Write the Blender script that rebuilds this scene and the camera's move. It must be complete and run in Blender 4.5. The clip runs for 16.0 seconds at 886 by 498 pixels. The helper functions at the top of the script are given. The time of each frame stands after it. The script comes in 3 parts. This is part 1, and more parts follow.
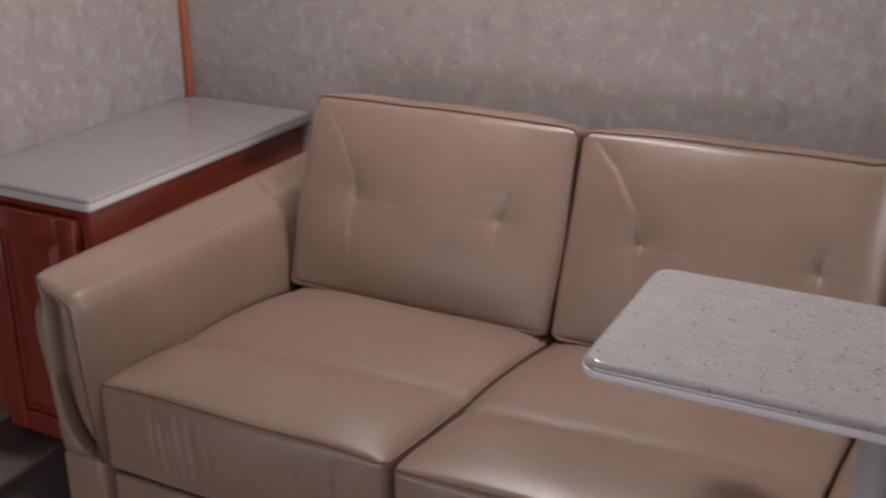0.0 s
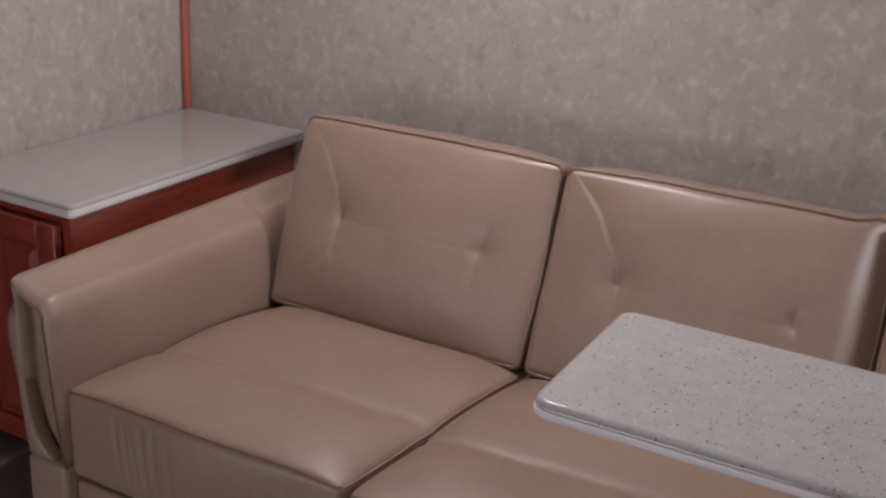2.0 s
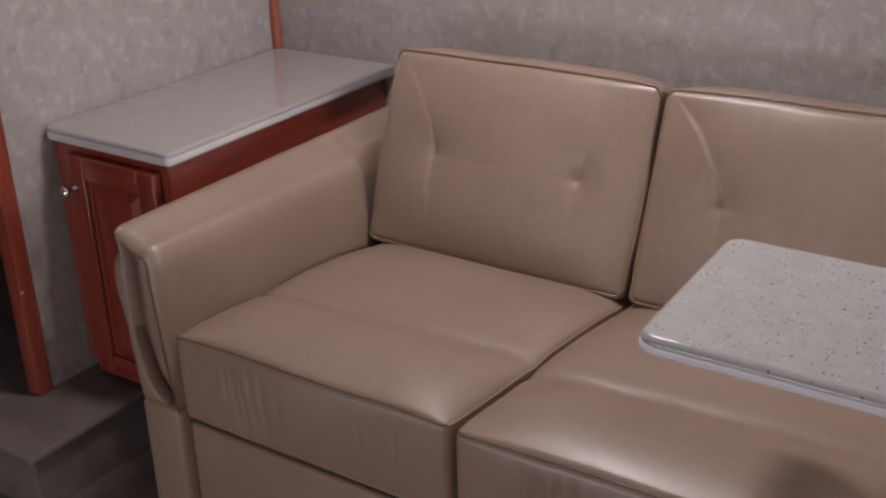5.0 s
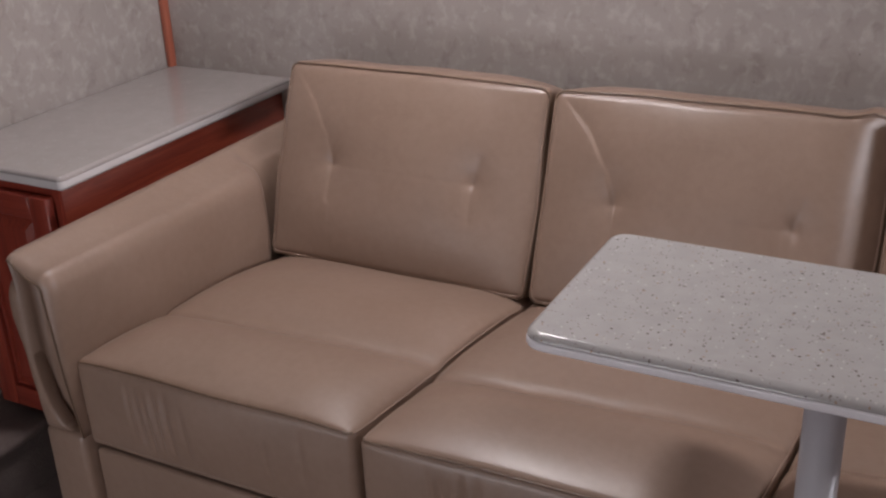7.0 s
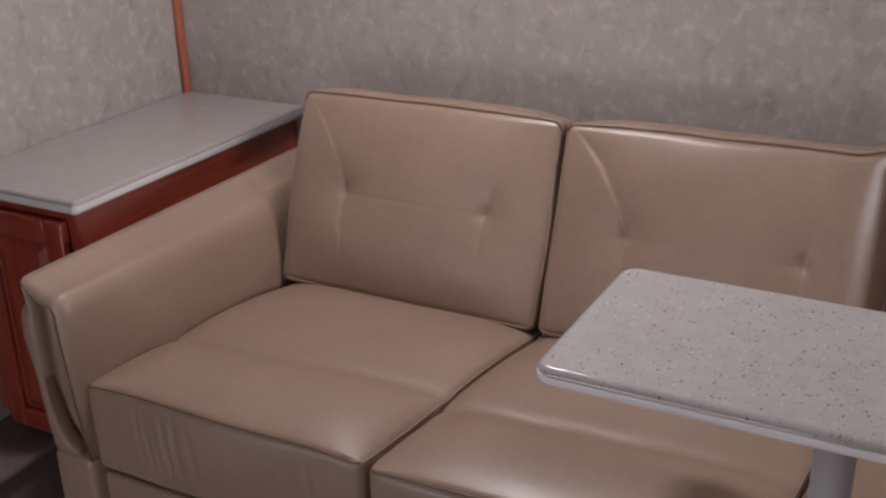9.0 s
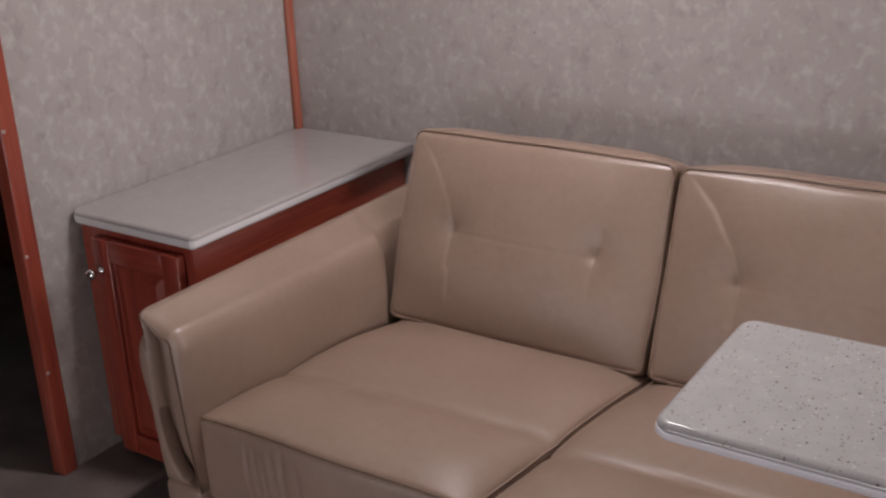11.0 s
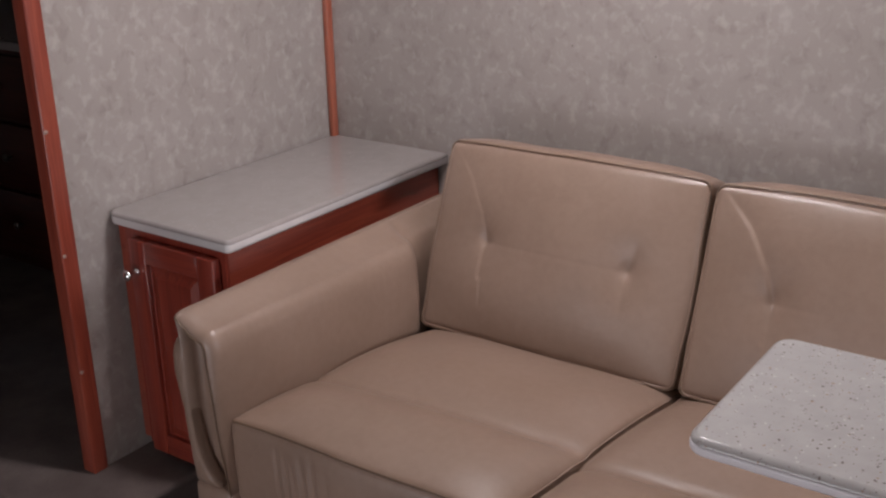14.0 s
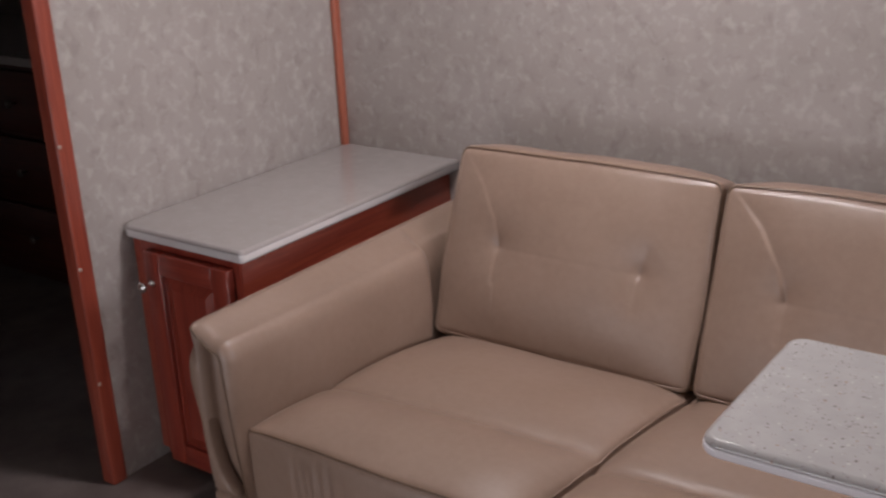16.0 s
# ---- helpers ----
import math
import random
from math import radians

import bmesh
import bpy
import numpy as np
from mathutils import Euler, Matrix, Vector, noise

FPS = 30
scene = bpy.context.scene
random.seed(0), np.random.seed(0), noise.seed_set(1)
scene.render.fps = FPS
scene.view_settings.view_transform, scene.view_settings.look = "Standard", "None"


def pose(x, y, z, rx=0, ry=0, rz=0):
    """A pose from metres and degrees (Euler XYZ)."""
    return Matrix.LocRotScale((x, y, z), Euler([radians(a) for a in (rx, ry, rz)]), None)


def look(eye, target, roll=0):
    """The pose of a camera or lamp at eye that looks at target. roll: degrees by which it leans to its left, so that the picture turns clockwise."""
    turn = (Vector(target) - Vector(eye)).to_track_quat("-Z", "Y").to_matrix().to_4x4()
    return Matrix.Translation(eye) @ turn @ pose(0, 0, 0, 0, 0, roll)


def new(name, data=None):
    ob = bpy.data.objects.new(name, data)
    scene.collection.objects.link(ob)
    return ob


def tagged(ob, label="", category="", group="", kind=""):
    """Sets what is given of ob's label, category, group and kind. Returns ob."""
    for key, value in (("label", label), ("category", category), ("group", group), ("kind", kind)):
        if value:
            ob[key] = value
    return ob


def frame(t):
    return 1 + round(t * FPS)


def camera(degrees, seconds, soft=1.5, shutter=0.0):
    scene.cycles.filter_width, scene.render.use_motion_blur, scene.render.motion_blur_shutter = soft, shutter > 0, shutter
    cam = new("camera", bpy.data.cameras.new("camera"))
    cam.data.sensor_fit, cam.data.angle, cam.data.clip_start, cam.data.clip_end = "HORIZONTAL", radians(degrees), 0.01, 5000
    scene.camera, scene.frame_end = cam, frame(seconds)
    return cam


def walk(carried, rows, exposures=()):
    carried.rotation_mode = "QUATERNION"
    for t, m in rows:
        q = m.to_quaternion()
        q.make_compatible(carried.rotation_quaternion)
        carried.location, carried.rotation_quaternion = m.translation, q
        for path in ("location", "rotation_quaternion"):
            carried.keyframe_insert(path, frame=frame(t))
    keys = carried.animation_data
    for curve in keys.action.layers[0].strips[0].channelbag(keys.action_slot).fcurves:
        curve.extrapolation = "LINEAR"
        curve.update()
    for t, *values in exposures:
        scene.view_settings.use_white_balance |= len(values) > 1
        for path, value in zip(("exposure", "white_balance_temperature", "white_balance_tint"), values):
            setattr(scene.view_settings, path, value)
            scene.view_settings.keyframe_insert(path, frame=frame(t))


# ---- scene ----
cam = camera(44.0, 16.0, 2.3, 0.5)
# seconds, eye, target, roll
ROWS = [
    (0, (1.8594, -2.2176, 1.4231), (1.021, -0.5556, 0.6919), 0.12),
    (0.2, (1.8469, -2.2258, 1.425), (1.0542, -0.5443, 0.6867), 0.99),
    (0.5, (1.8374, -2.2321, 1.4277), (1.0224, -0.549, 0.7185), 2.30),
    (0.7, (1.8442, -2.2277, 1.4295), (0.9989, -0.5466, 0.7513), 2.33),
    (1, (1.8693, -2.2102, 1.4326), (0.996, -0.5451, 0.7508), 2.37),
    (1.2, (1.8865, -2.1967, 1.435), (1.0208, -0.5399, 0.7237), 2.46),
    (1.5, (1.9044, -2.186, 1.4377), (1.0348, -0.5313, 0.7266), 2.59),
    (2, (1.9137, -2.1875, 1.4394), (1.0517, -0.5223, 0.7436), 3.43),
    (2.2, (1.9224, -2.1848, 1.4438), (1.0863, -0.5169, 0.7227), 2.04),
    (2.5, (1.9436, -2.1699, 1.4499), (1.1279, -0.4847, 0.7464), -0.04),
    (2.7, (1.9599, -2.1533, 1.4438), (1.1619, -0.455, 0.7514), -0.72),
    (3, (1.9731, -2.1292, 1.4325), (1.2303, -0.4282, 0.6877), -1.75),
    (3.2, (1.9723, -2.1204, 1.4371), (1.2858, -0.4227, 0.6317), -1.59),
    (3.3, (1.9706, -2.1183, 1.4411), (1.2995, -0.429, 0.6047), -1.50),
    (3.5, (1.9627, -2.1169, 1.4457), (1.2352, -0.4835, 0.5498), -1.34),
    (3.7, (1.9469, -2.1299, 1.4455), (1.1583, -0.501, 0.5939), -1.25),
    (4, (1.9147, -2.1538, 1.4431), (0.9645, -0.5909, 0.6342), -1.12),
    (4.2, (1.8998, -2.149, 1.4399), (0.9033, -0.622, 0.6183), -1.17),
    (6.3, (1.9259, -2.1672, 1.4406), (0.9907, -0.5967, 0.6289), -1.44),
    (6.5, (1.9455, -2.1502, 1.4515), (1.0365, -0.5568, 0.6548), -1.79),
    (7, (1.9501, -2.1482, 1.446), (1.0764, -0.5439, 0.6319), -2.38),
    (7.2, (1.953, -2.1478, 1.4518), (1.0842, -0.539, 0.6411), -2.26),
    (7.5, (1.9564, -2.1473, 1.4625), (1.0882, -0.5172, 0.6949), -2.09),
    (7.7, (1.9526, -2.1512, 1.4574), (1.0985, -0.5218, 0.6727), -1.41),
    (8, (1.9457, -2.1585, 1.4479), (1.0925, -0.5356, 0.6491), -0.39),
    (8.2, (1.947, -2.1546, 1.4489), (1.0825, -0.5526, 0.6201), -0.87),
    (8.5, (1.9493, -2.1473, 1.4525), (1.0892, -0.5366, 0.6364), -1.60),
    (9, (1.9474, -2.154, 1.4578), (1.0535, -0.5396, 0.6865), -1.61),
    (9.5, (1.9314, -2.155, 1.4595), (1.0076, -0.5721, 0.6589), -1.33),
    (9.7, (1.9132, -2.1731, 1.4724), (0.9094, -0.6226, 0.7052), -1.33),
    (11.8, (1.9154, -2.1583, 1.4826), (0.8681, -0.6116, 0.7679), -2.31),
    (12, (1.9181, -2.16, 1.4797), (0.8798, -0.6093, 0.7604), -2.29),
    (12.5, (1.9072, -2.1656, 1.4771), (0.8369, -0.6356, 0.7606), -1.68),
    (13, (1.9102, -2.1669, 1.4772), (0.8263, -0.6468, 0.7599), -2.60),
    (13.5, (1.9147, -2.1735, 1.4841), (0.8479, -0.6357, 0.7789), -1.82),
    (14, (1.9054, -2.1774, 1.4839), (0.8166, -0.6522, 0.7849), -1.26),
    (14.5, (1.9032, -2.1743, 1.4831), (0.8099, -0.6579, 0.7723), -1.52),
    (15, (1.9035, -2.1806, 1.4824), (0.7853, -0.6814, 0.7737), -1.11),
    (15.5, (1.9315, -2.1708, 1.4848), (0.8675, -0.628, 0.7865), -2.79),
    (16, (1.9144, -2.1816, 1.4891), (0.8024, -0.6687, 0.8), -2.67),
]
EXPOSURES = [(0.0, -0.26), (3.5, -0.20), (9.7, -0.24), (12.0, -0.14), (16.0, -0.14)]
walk(cam, [(t, look(eye, target, roll)) for t, eye, target, roll in ROWS], EXPOSURES)

# ---- world and lights ----
world = bpy.data.worlds.new("sky")
scene.world = world
world.use_nodes = True
wn = world.node_tree
sky = wn.nodes.new("ShaderNodeTexSky")
sky.sky_type, sky.sun_disc = "NISHITA", False
sky.sun_elevation, sky.sun_rotation = radians(40), radians(200)
wn.links.new(sky.outputs["Color"], wn.nodes["Background"].inputs["Color"])
wn.nodes["Background"].inputs["Strength"].default_value = 0.1

LAMPS = ((0.92, -0.57, 14.0), (2.10, -0.55, 0.8))


def area(name, at, target, sx, sy, watts, tone):
    d = bpy.data.lights.new(name, "AREA")
    d.shape, d.size, d.size_y, d.energy, d.color = "RECTANGLE", sx, sy, watts, tone
    ob = new(name, d)
    ob.matrix_world = look(at, target)
    return ob


area("unseen_daylight", (4.99, -0.85, 1.62), (0.0, -0.8, 0.75), 1.3, 0.56, 44.0, (0.96, 0.93, 1.0))
# low fill light, added out of view to brighten the seat fronts
area("unseen_daylight", (0.8, -2.99, 0.37), (1.0, -0.93, 0.40), 1.5, 0.56, 11.5, (0.96, 0.93, 1.0))
for lx, ly, watts in LAMPS:
    area("ceiling_lamp", (lx, ly, 2.017), (lx, ly - 0.001, 0.0), 0.28, 0.15, watts, (0.98, 0.92, 0.96))

# ---- materials ----
def material(name, rough=0.5, metal=0.0, coat=0.0, spec=0.5):
    m = bpy.data.materials.new(name)
    m.use_nodes = True
    nt = m.node_tree
    b = nt.nodes["Principled BSDF"]
    b.inputs["Roughness"].default_value = rough
    b.inputs["Metallic"].default_value = metal
    b.inputs["Coat Weight"].default_value = coat
    b.inputs["Coat Roughness"].default_value = 0.06
    b.inputs["Specular IOR Level"].default_value = spec
    return m, nt, b


def node(nt, kind, **inputs):
    n = nt.nodes.new(kind)
    for key, value in inputs.items():
        n.inputs[key.replace("_", " ")].default_value = value
    return n


def coords(nt, scale=(1, 1, 1), turn=(0, 0, 0)):
    tc = nt.nodes.new("ShaderNodeTexCoord")
    mp = nt.nodes.new("ShaderNodeMapping")
    mp.inputs["Scale"].default_value = scale
    mp.inputs["Rotation"].default_value = turn
    nt.links.new(tc.outputs["Object"], mp.inputs["Vector"])
    return mp.outputs["Vector"]


def noise_of(nt, vec, scale, detail=4.0, rough=0.55, distort=0.0):
    n = node(nt, "ShaderNodeTexNoise", Scale=scale, Detail=detail, Roughness=rough, Distortion=distort)
    nt.links.new(vec, n.inputs["Vector"])
    return n.outputs["Fac"]


def ramp(nt, fac, stops):
    r = nt.nodes.new("ShaderNodeValToRGB")
    els = r.color_ramp.elements
    while len(els) < len(stops):
        els.new(0.5)
    for e, (p, c) in zip(els, stops):
        e.position = p
        e.color = (*c, 1) if len(c) == 3 else c
    nt.links.new(fac, r.inputs["Fac"])
    return r.outputs["Color"]


def mix(nt, fac, a, b, how="MIX"):
    n = nt.nodes.new("ShaderNodeMix")
    n.data_type, n.blend_type = "RGBA", how
    for sock, v in ((n.inputs["Factor"], fac), (n.inputs["A"], a), (n.inputs["B"], b)):
        if hasattr(v, "is_linked"):
            nt.links.new(v, sock)
        elif isinstance(v, (int, float)):
            sock.default_value = v
        else:
            sock.default_value = (*v, 1)
    return n.outputs["Result"]


def bump(nt, b, fac, strength, distance=0.002, under=None):
    n = node(nt, "ShaderNodeBump", Strength=strength, Distance=distance)
    nt.links.new(fac, n.inputs["Height"])
    if under is not None:
        nt.links.new(under, n.inputs["Normal"])
    nt.links.new(n.outputs["Normal"], b.inputs["Normal"])
    return n.outputs["Normal"]


def leather(name, low, high, rough=0.36):
    m, nt, b = material(name, rough, spec=0.65)
    v = coords(nt)
    broad = noise_of(nt, v, 5.0, 3)
    fine = noise_of(nt, v, 60.0, 5)
    col = ramp(nt, broad, [(0.3, low), (0.7, high)])
    col = mix(nt, 0.05, col, ramp(nt, fine, [(0.35, (0.25, 0.17, 0.11)), (0.65, (0.62, 0.48, 0.36))]))
    nt.links.new(col, b.inputs["Base Color"])
    rr = nt.nodes.new("ShaderNodeMapRange")
    rr.inputs["To Min"].default_value, rr.inputs["To Max"].default_value = rough - 0.05, rough + 0.09
    nt.links.new(broad, rr.inputs["Value"])
    nt.links.new(rr.outputs["Result"], b.inputs["Roughness"])
    vo = node(nt, "ShaderNodeTexVoronoi", Scale=420.0)
    nt.links.new(v, vo.inputs["Vector"])
    soft = bump(nt, b, noise_of(nt, v, 11.0, 6, 0.6, 0.6), 0.32, 0.005)
    bump(nt, b, vo.outputs["Distance"], 0.10, 0.0006, soft)
    return m


def wallpaper(name, tones):
    m, nt, b = material(name, 0.5, spec=0.35)
    v = coords(nt, (1, 1, 0.88))
    blot = noise_of(nt, v, 23.0, 3, 0.6, 0.4)
    big = noise_of(nt, v, 8.0, 3, 0.5)
    fleck = noise_of(nt, v, 38.0, 3, 0.55, 0.3)
    col = ramp(nt, blot, [(0.30, tones[0]), (0.46, tones[1]), (0.58, tones[1]), (0.70, tones[2])])
    col = mix(nt, ramp(nt, big, [(0.35, (0, 0, 0)), (0.7, (0.4, 0.4, 0.4))]), col, tones[0])
    col = mix(nt, ramp(nt, fleck, [(0.52, (0, 0, 0)), (0.70, (0.44, 0.44, 0.44))]), col, tones[3])
    vo = node(nt, "ShaderNodeTexVoronoi", Scale=16.0)
    nt.links.new(v, vo.inputs["Vector"])
    speck = ramp(nt, vo.outputs["Distance"], [(0.025, (0.6, 0.6, 0.6)), (0.045, (0, 0, 0))])
    pick = ramp(nt, vo.outputs["Color"], [(0.35, (1, 1, 1)), (0.36, (0, 0, 0))])
    col = mix(nt, mix(nt, 1.0, speck, pick, "MULTIPLY"), col, (0.10, 0.08, 0.07))
    nt.links.new(col, b.inputs["Base Color"])
    bump(nt, b, fleck, 0.12, 0.001)
    return m


def wood(name, dark, mid, light, along="z", rough=0.32):
    m, nt, b = material(name, rough, coat=0.25)
    s = {"x": (1.2, 22, 22), "y": (22, 1.2, 22), "z": (22, 22, 1.2)}[along]
    v = coords(nt, s)
    grain = noise_of(nt, v, 2.2, 6, 0.6, 1.5)
    fine = noise_of(nt, v, 9.0, 4, 0.6)
    big = noise_of(nt, coords(nt), 3.0, 2)
    col = ramp(nt, grain, [(0.28, dark), (0.5, mid), (0.74, light)])
    col = mix(nt, ramp(nt, fine, [(0.3, (0.5, 0.5, 0.5)), (0.55, (0, 0, 0))]), col, dark)
    col = mix(nt, ramp(nt, big, [(0.35, (0, 0, 0)), (0.7, (0.4, 0.4, 0.4))]), col, mid)
    nt.links.new(col, b.inputs["Base Color"])
    bump(nt, b, fine, 0.08, 0.0008)
    return m


def speckled(name, base, cloud, dots, rough=0.16):
    """Solid-surface sheet: pale ground with dark, tan and white chips."""
    m, nt, b = material(name, rough, coat=0.3)
    v = coords(nt)
    col = ramp(nt, noise_of(nt, v, 30.0, 4), [(0.35, base), (0.65, cloud)])
    jit = node(nt, "ShaderNodeTexNoise", Scale=260.0, Detail=2.0)
    nt.links.new(v, jit.inputs["Vector"])
    off = nt.nodes.new("ShaderNodeVectorMath")
    off.operation = "MULTIPLY_ADD"
    off.inputs[1].default_value = (0.006, 0.006, 0.006)
    nt.links.new(jit.outputs["Color"], off.inputs[0])
    nt.links.new(v, off.inputs[2])
    v = off.outputs["Vector"]
    for scale, size, share, tone in dots:
        vo = node(nt, "ShaderNodeTexVoronoi", Scale=scale, Randomness=1.0)
        nt.links.new(v, vo.inputs["Vector"])
        near = ramp(nt, vo.outputs["Distance"], [(size, (1, 1, 1)), (size + 0.08, (0, 0, 0))])
        pick = ramp(nt, vo.outputs["Color"], [(share, (1, 1, 1)), (share + 0.01, (0, 0, 0))])
        both = mix(nt, 1.0, near, pick, "MULTIPLY")
        col = mix(nt, both, col, tone)
    nt.links.new(col, b.inputs["Base Color"])
    return m


def carpet(name, low, high):
    m, nt, b = material(name, 0.95, spec=0.1)
    v = coords(nt)
    tuft = noise_of(nt, v, 300.0, 3)
    col = ramp(nt, noise_of(nt, v, 9.0, 4), [(0.3, low), (0.7, high)])
    col = mix(nt, ramp(nt, tuft, [(0.35, (0.6, 0.6, 0.6)), (0.6, (0, 0, 0))]), col, low)
    nt.links.new(col, b.inputs["Base Color"])
    bump(nt, b, tuft, 0.6, 0.004)
    return m


def plain(name, tone, rough=0.5, metal=0.0, vary=0.08, scale=12.0):
    m, nt, b = material(name, rough, metal)
    v = coords(nt)
    dim = tuple(c * (1 - vary) for c in tone)
    nt.links.new(ramp(nt, noise_of(nt, v, scale, 4), [(0.3, dim), (0.7, tone)]), b.inputs["Base Color"])
    return m


LEATHER = leather("tan_leather", (0.262, 0.177, 0.133), (0.298, 0.205, 0.157), 0.352)
PIPING = leather("brown_piping", (0.10, 0.06, 0.035), (0.14, 0.085, 0.05))
LINING = plain("dark_lining", (0.06, 0.045, 0.035), 0.9)
PAPER = wallpaper("mottled_wallpaper", ((0.305, 0.266, 0.243), (0.374, 0.335, 0.311), (0.432, 0.395, 0.372), (0.525, 0.49, 0.47)))
CHERRY = wood("cherry_wood_upright", (0.14, 0.019, 0.013), (0.25, 0.039, 0.023), (0.33, 0.063, 0.035))
CHERRY_FLAT = wood("cherry_wood_level", (0.14, 0.019, 0.013), (0.25, 0.039, 0.023), (0.33, 0.063, 0.035), "x")
# brighter cherry copy: window light on the cabinet's side put into the colour
CHERRY_LIT = wood("cherry_wood_lit_side", (0.17, 0.027, 0.017), (0.30, 0.056, 0.031), (0.40, 0.090, 0.048), "y")
TRIM = wood("cherry_trim", (0.28, 0.068, 0.038), (0.39, 0.115, 0.068), (0.46, 0.16, 0.095))
DOTS = ((190.0, 0.17, 0.32, (0.17, 0.13, 0.11)), (140.0, 0.16, 0.24, (0.33, 0.22, 0.145)), (170.0, 0.22, 0.5, (0.42, 0.39, 0.37)), (120.0, 0.16, 0.3, (0.58, 0.56, 0.54)), (95.0, 0.12, 0.40, (0.12, 0.09, 0.075)))
STONE = speckled("speckled_solid_surface", (0.400, 0.386, 0.377), (0.435, 0.420, 0.410), DOTS, 0.14)
GREYTOP = speckled("grey_solid_surface", (0.355, 0.322, 0.31), (0.375, 0.342, 0.33), ((240.0, 0.2, 0.25, (0.30, 0.28, 0.27)), (200.0, 0.2, 0.2, (0.52, 0.50, 0.49))), 0.13)
EDGE = plain("pale_edge_band", (0.86, 0.84, 0.87), 0.22)
# counter edge paler than its sheet: the window's highlight is in the colour
LIT_COUNTEREDGE = plain("lit_counter_edge", (0.70, 0.67, 0.665), 0.2)
POST = plain("painted_post", (0.62, 0.62, 0.66), 0.28, 0.2)
CHROME = plain("chrome", (0.75, 0.74, 0.73), 0.15, 1.0)
CARPET = carpet("brown_grey_carpet", (0.145, 0.115, 0.106), (0.225, 0.183, 0.168))
DULL = plain("dull_metal", (0.20, 0.18, 0.17), 0.45, 0.9)
JAMB = wood("cherry_jamb", (0.18, 0.031, 0.019), (0.29, 0.058, 0.034), (0.37, 0.088, 0.050))
CAPS = plain("screw_cap_plastic", (0.42, 0.30, 0.25), 0.4)
CEIL = plain("ceiling_white", (0.84, 0.82, 0.80), 0.7)
PLASTIC = plain("white_plastic", (0.75, 0.74, 0.72), 0.4)
# wall colour kept low: the dim of the next room is put into it
SHADEWALL = plain("shade_toned_wall", (0.30, 0.27, 0.25), 0.7)


# cherry darkened in colour to stand in for the next room's shade
SHADED_CHERRY = wood("shaded_cherry_wood", (0.035, 0.008, 0.006), (0.07, 0.015, 0.010), (0.10, 0.024, 0.015), "x")


# ---- building helpers ----
def thing(name, label, category, at=(0, 0, 0), group="", kind=""):
    e = new(name)
    e.location = at
    return tagged(e, label, category, group, kind)


def part(name, bm, mat, parent=None, label="", smooth=True):
    me = bpy.data.meshes.new(name)
    if isinstance(bm, tuple):
        me.from_pydata([tuple(p) for p in bm[0]], [], [tuple(f) for f in bm[1]])
        if len(bm) > 2:
            for p, s in zip(me.polygons, bm[2]):
                p.use_smooth = s
    else:
        bmesh.ops.recalc_face_normals(bm, faces=bm.faces)
        bm.to_mesh(me)
        bm.free()
    if smooth:
        for p in me.polygons:
            p.use_smooth = True
    me.materials.append(mat)
    ob = new(name, me)
    if parent is not None:
        ob.parent = parent
    if label:
        tagged(ob, label)
    return ob


def box(x0, x1, y0, y1, z0, z1, bevel=0.0, seg=2, bm=None):
    bm = bm or bmesh.new()
    made = bmesh.ops.create_cube(bm, size=1)["verts"]
    for v in made:
        v.co = Vector(((x0 + x1) / 2 + v.co.x * (x1 - x0), (y0 + y1) / 2 + v.co.y * (y1 - y0), (z0 + z1) / 2 + v.co.z * (z1 - z0)))
    if bevel:
        edges = list({e for v in made for e in v.link_edges})
        bmesh.ops.bevel(bm, geom=edges, offset=bevel, segments=seg, profile=0.5, affect="EDGES")
    return bm


def slab(outline, z0, z1, edge_top, edge_bottom, seg=5):
    """A sheet from an outline (anticlockwise), its edges rounded over by edge_top and edge_bottom."""
    n = len(outline)
    pts = [Vector((x, y)) for x, y in outline]
    inward = []
    for i in range(n):
        d = (pts[(i + 1) % n] - pts[i - 1]).normalized()
        inward.append(Vector((-d.y, d.x)))
    levels = []
    for k in range(seg + 1):
        a = math.pi / 2 * k / seg
        levels.append((edge_bottom * (1 - math.sin(a)), z0 + edge_bottom * (1 - math.cos(a))))
    for k in range(seg + 1):
        a = math.pi / 2 * k / seg
        levels.append((edge_top * (1 - math.cos(a)), z1 - edge_top * (1 - math.sin(a))))
    verts = [(p.x + q.x * off, p.y + q.y * off, z) for off, z in levels for p, q in zip(pts, inward)]
    faces = []
    for l in range(len(levels) - 1):
        for i in range(n):
            j = (i + 1) % n
            faces.append((l * n + i, l * n + j, (l + 1) * n + j, (l + 1) * n + i))
    smooth = [True] * len(faces)
    faces += [tuple(reversed(range(n))), tuple((len(levels) - 1) * n + i for i in range(n))]
    return verts, faces, smooth + [False, False]


def rounded(x0, x1, y0, y1, radii, seg=8):
    """Outline with a radius for each corner, from (x0, y0) anticlockwise."""
    out = []
    for (cx, cy, sx, sy, a0), r in zip(((x0, y0, 1, 1, 180), (x1, y0, -1, 1, 270), (x1, y1, -1, -1, 0), (x0, y1, 1, -1, 90)), radii):
        if r < 1e-4:
            out.append((cx, cy))
            continue
        for k in range(seg + 1):
            a = radians(a0 + 90 * k / seg)
            out.append((cx + sx * r + r * math.cos(a), cy + sy * r + r * math.sin(a)))
    return out


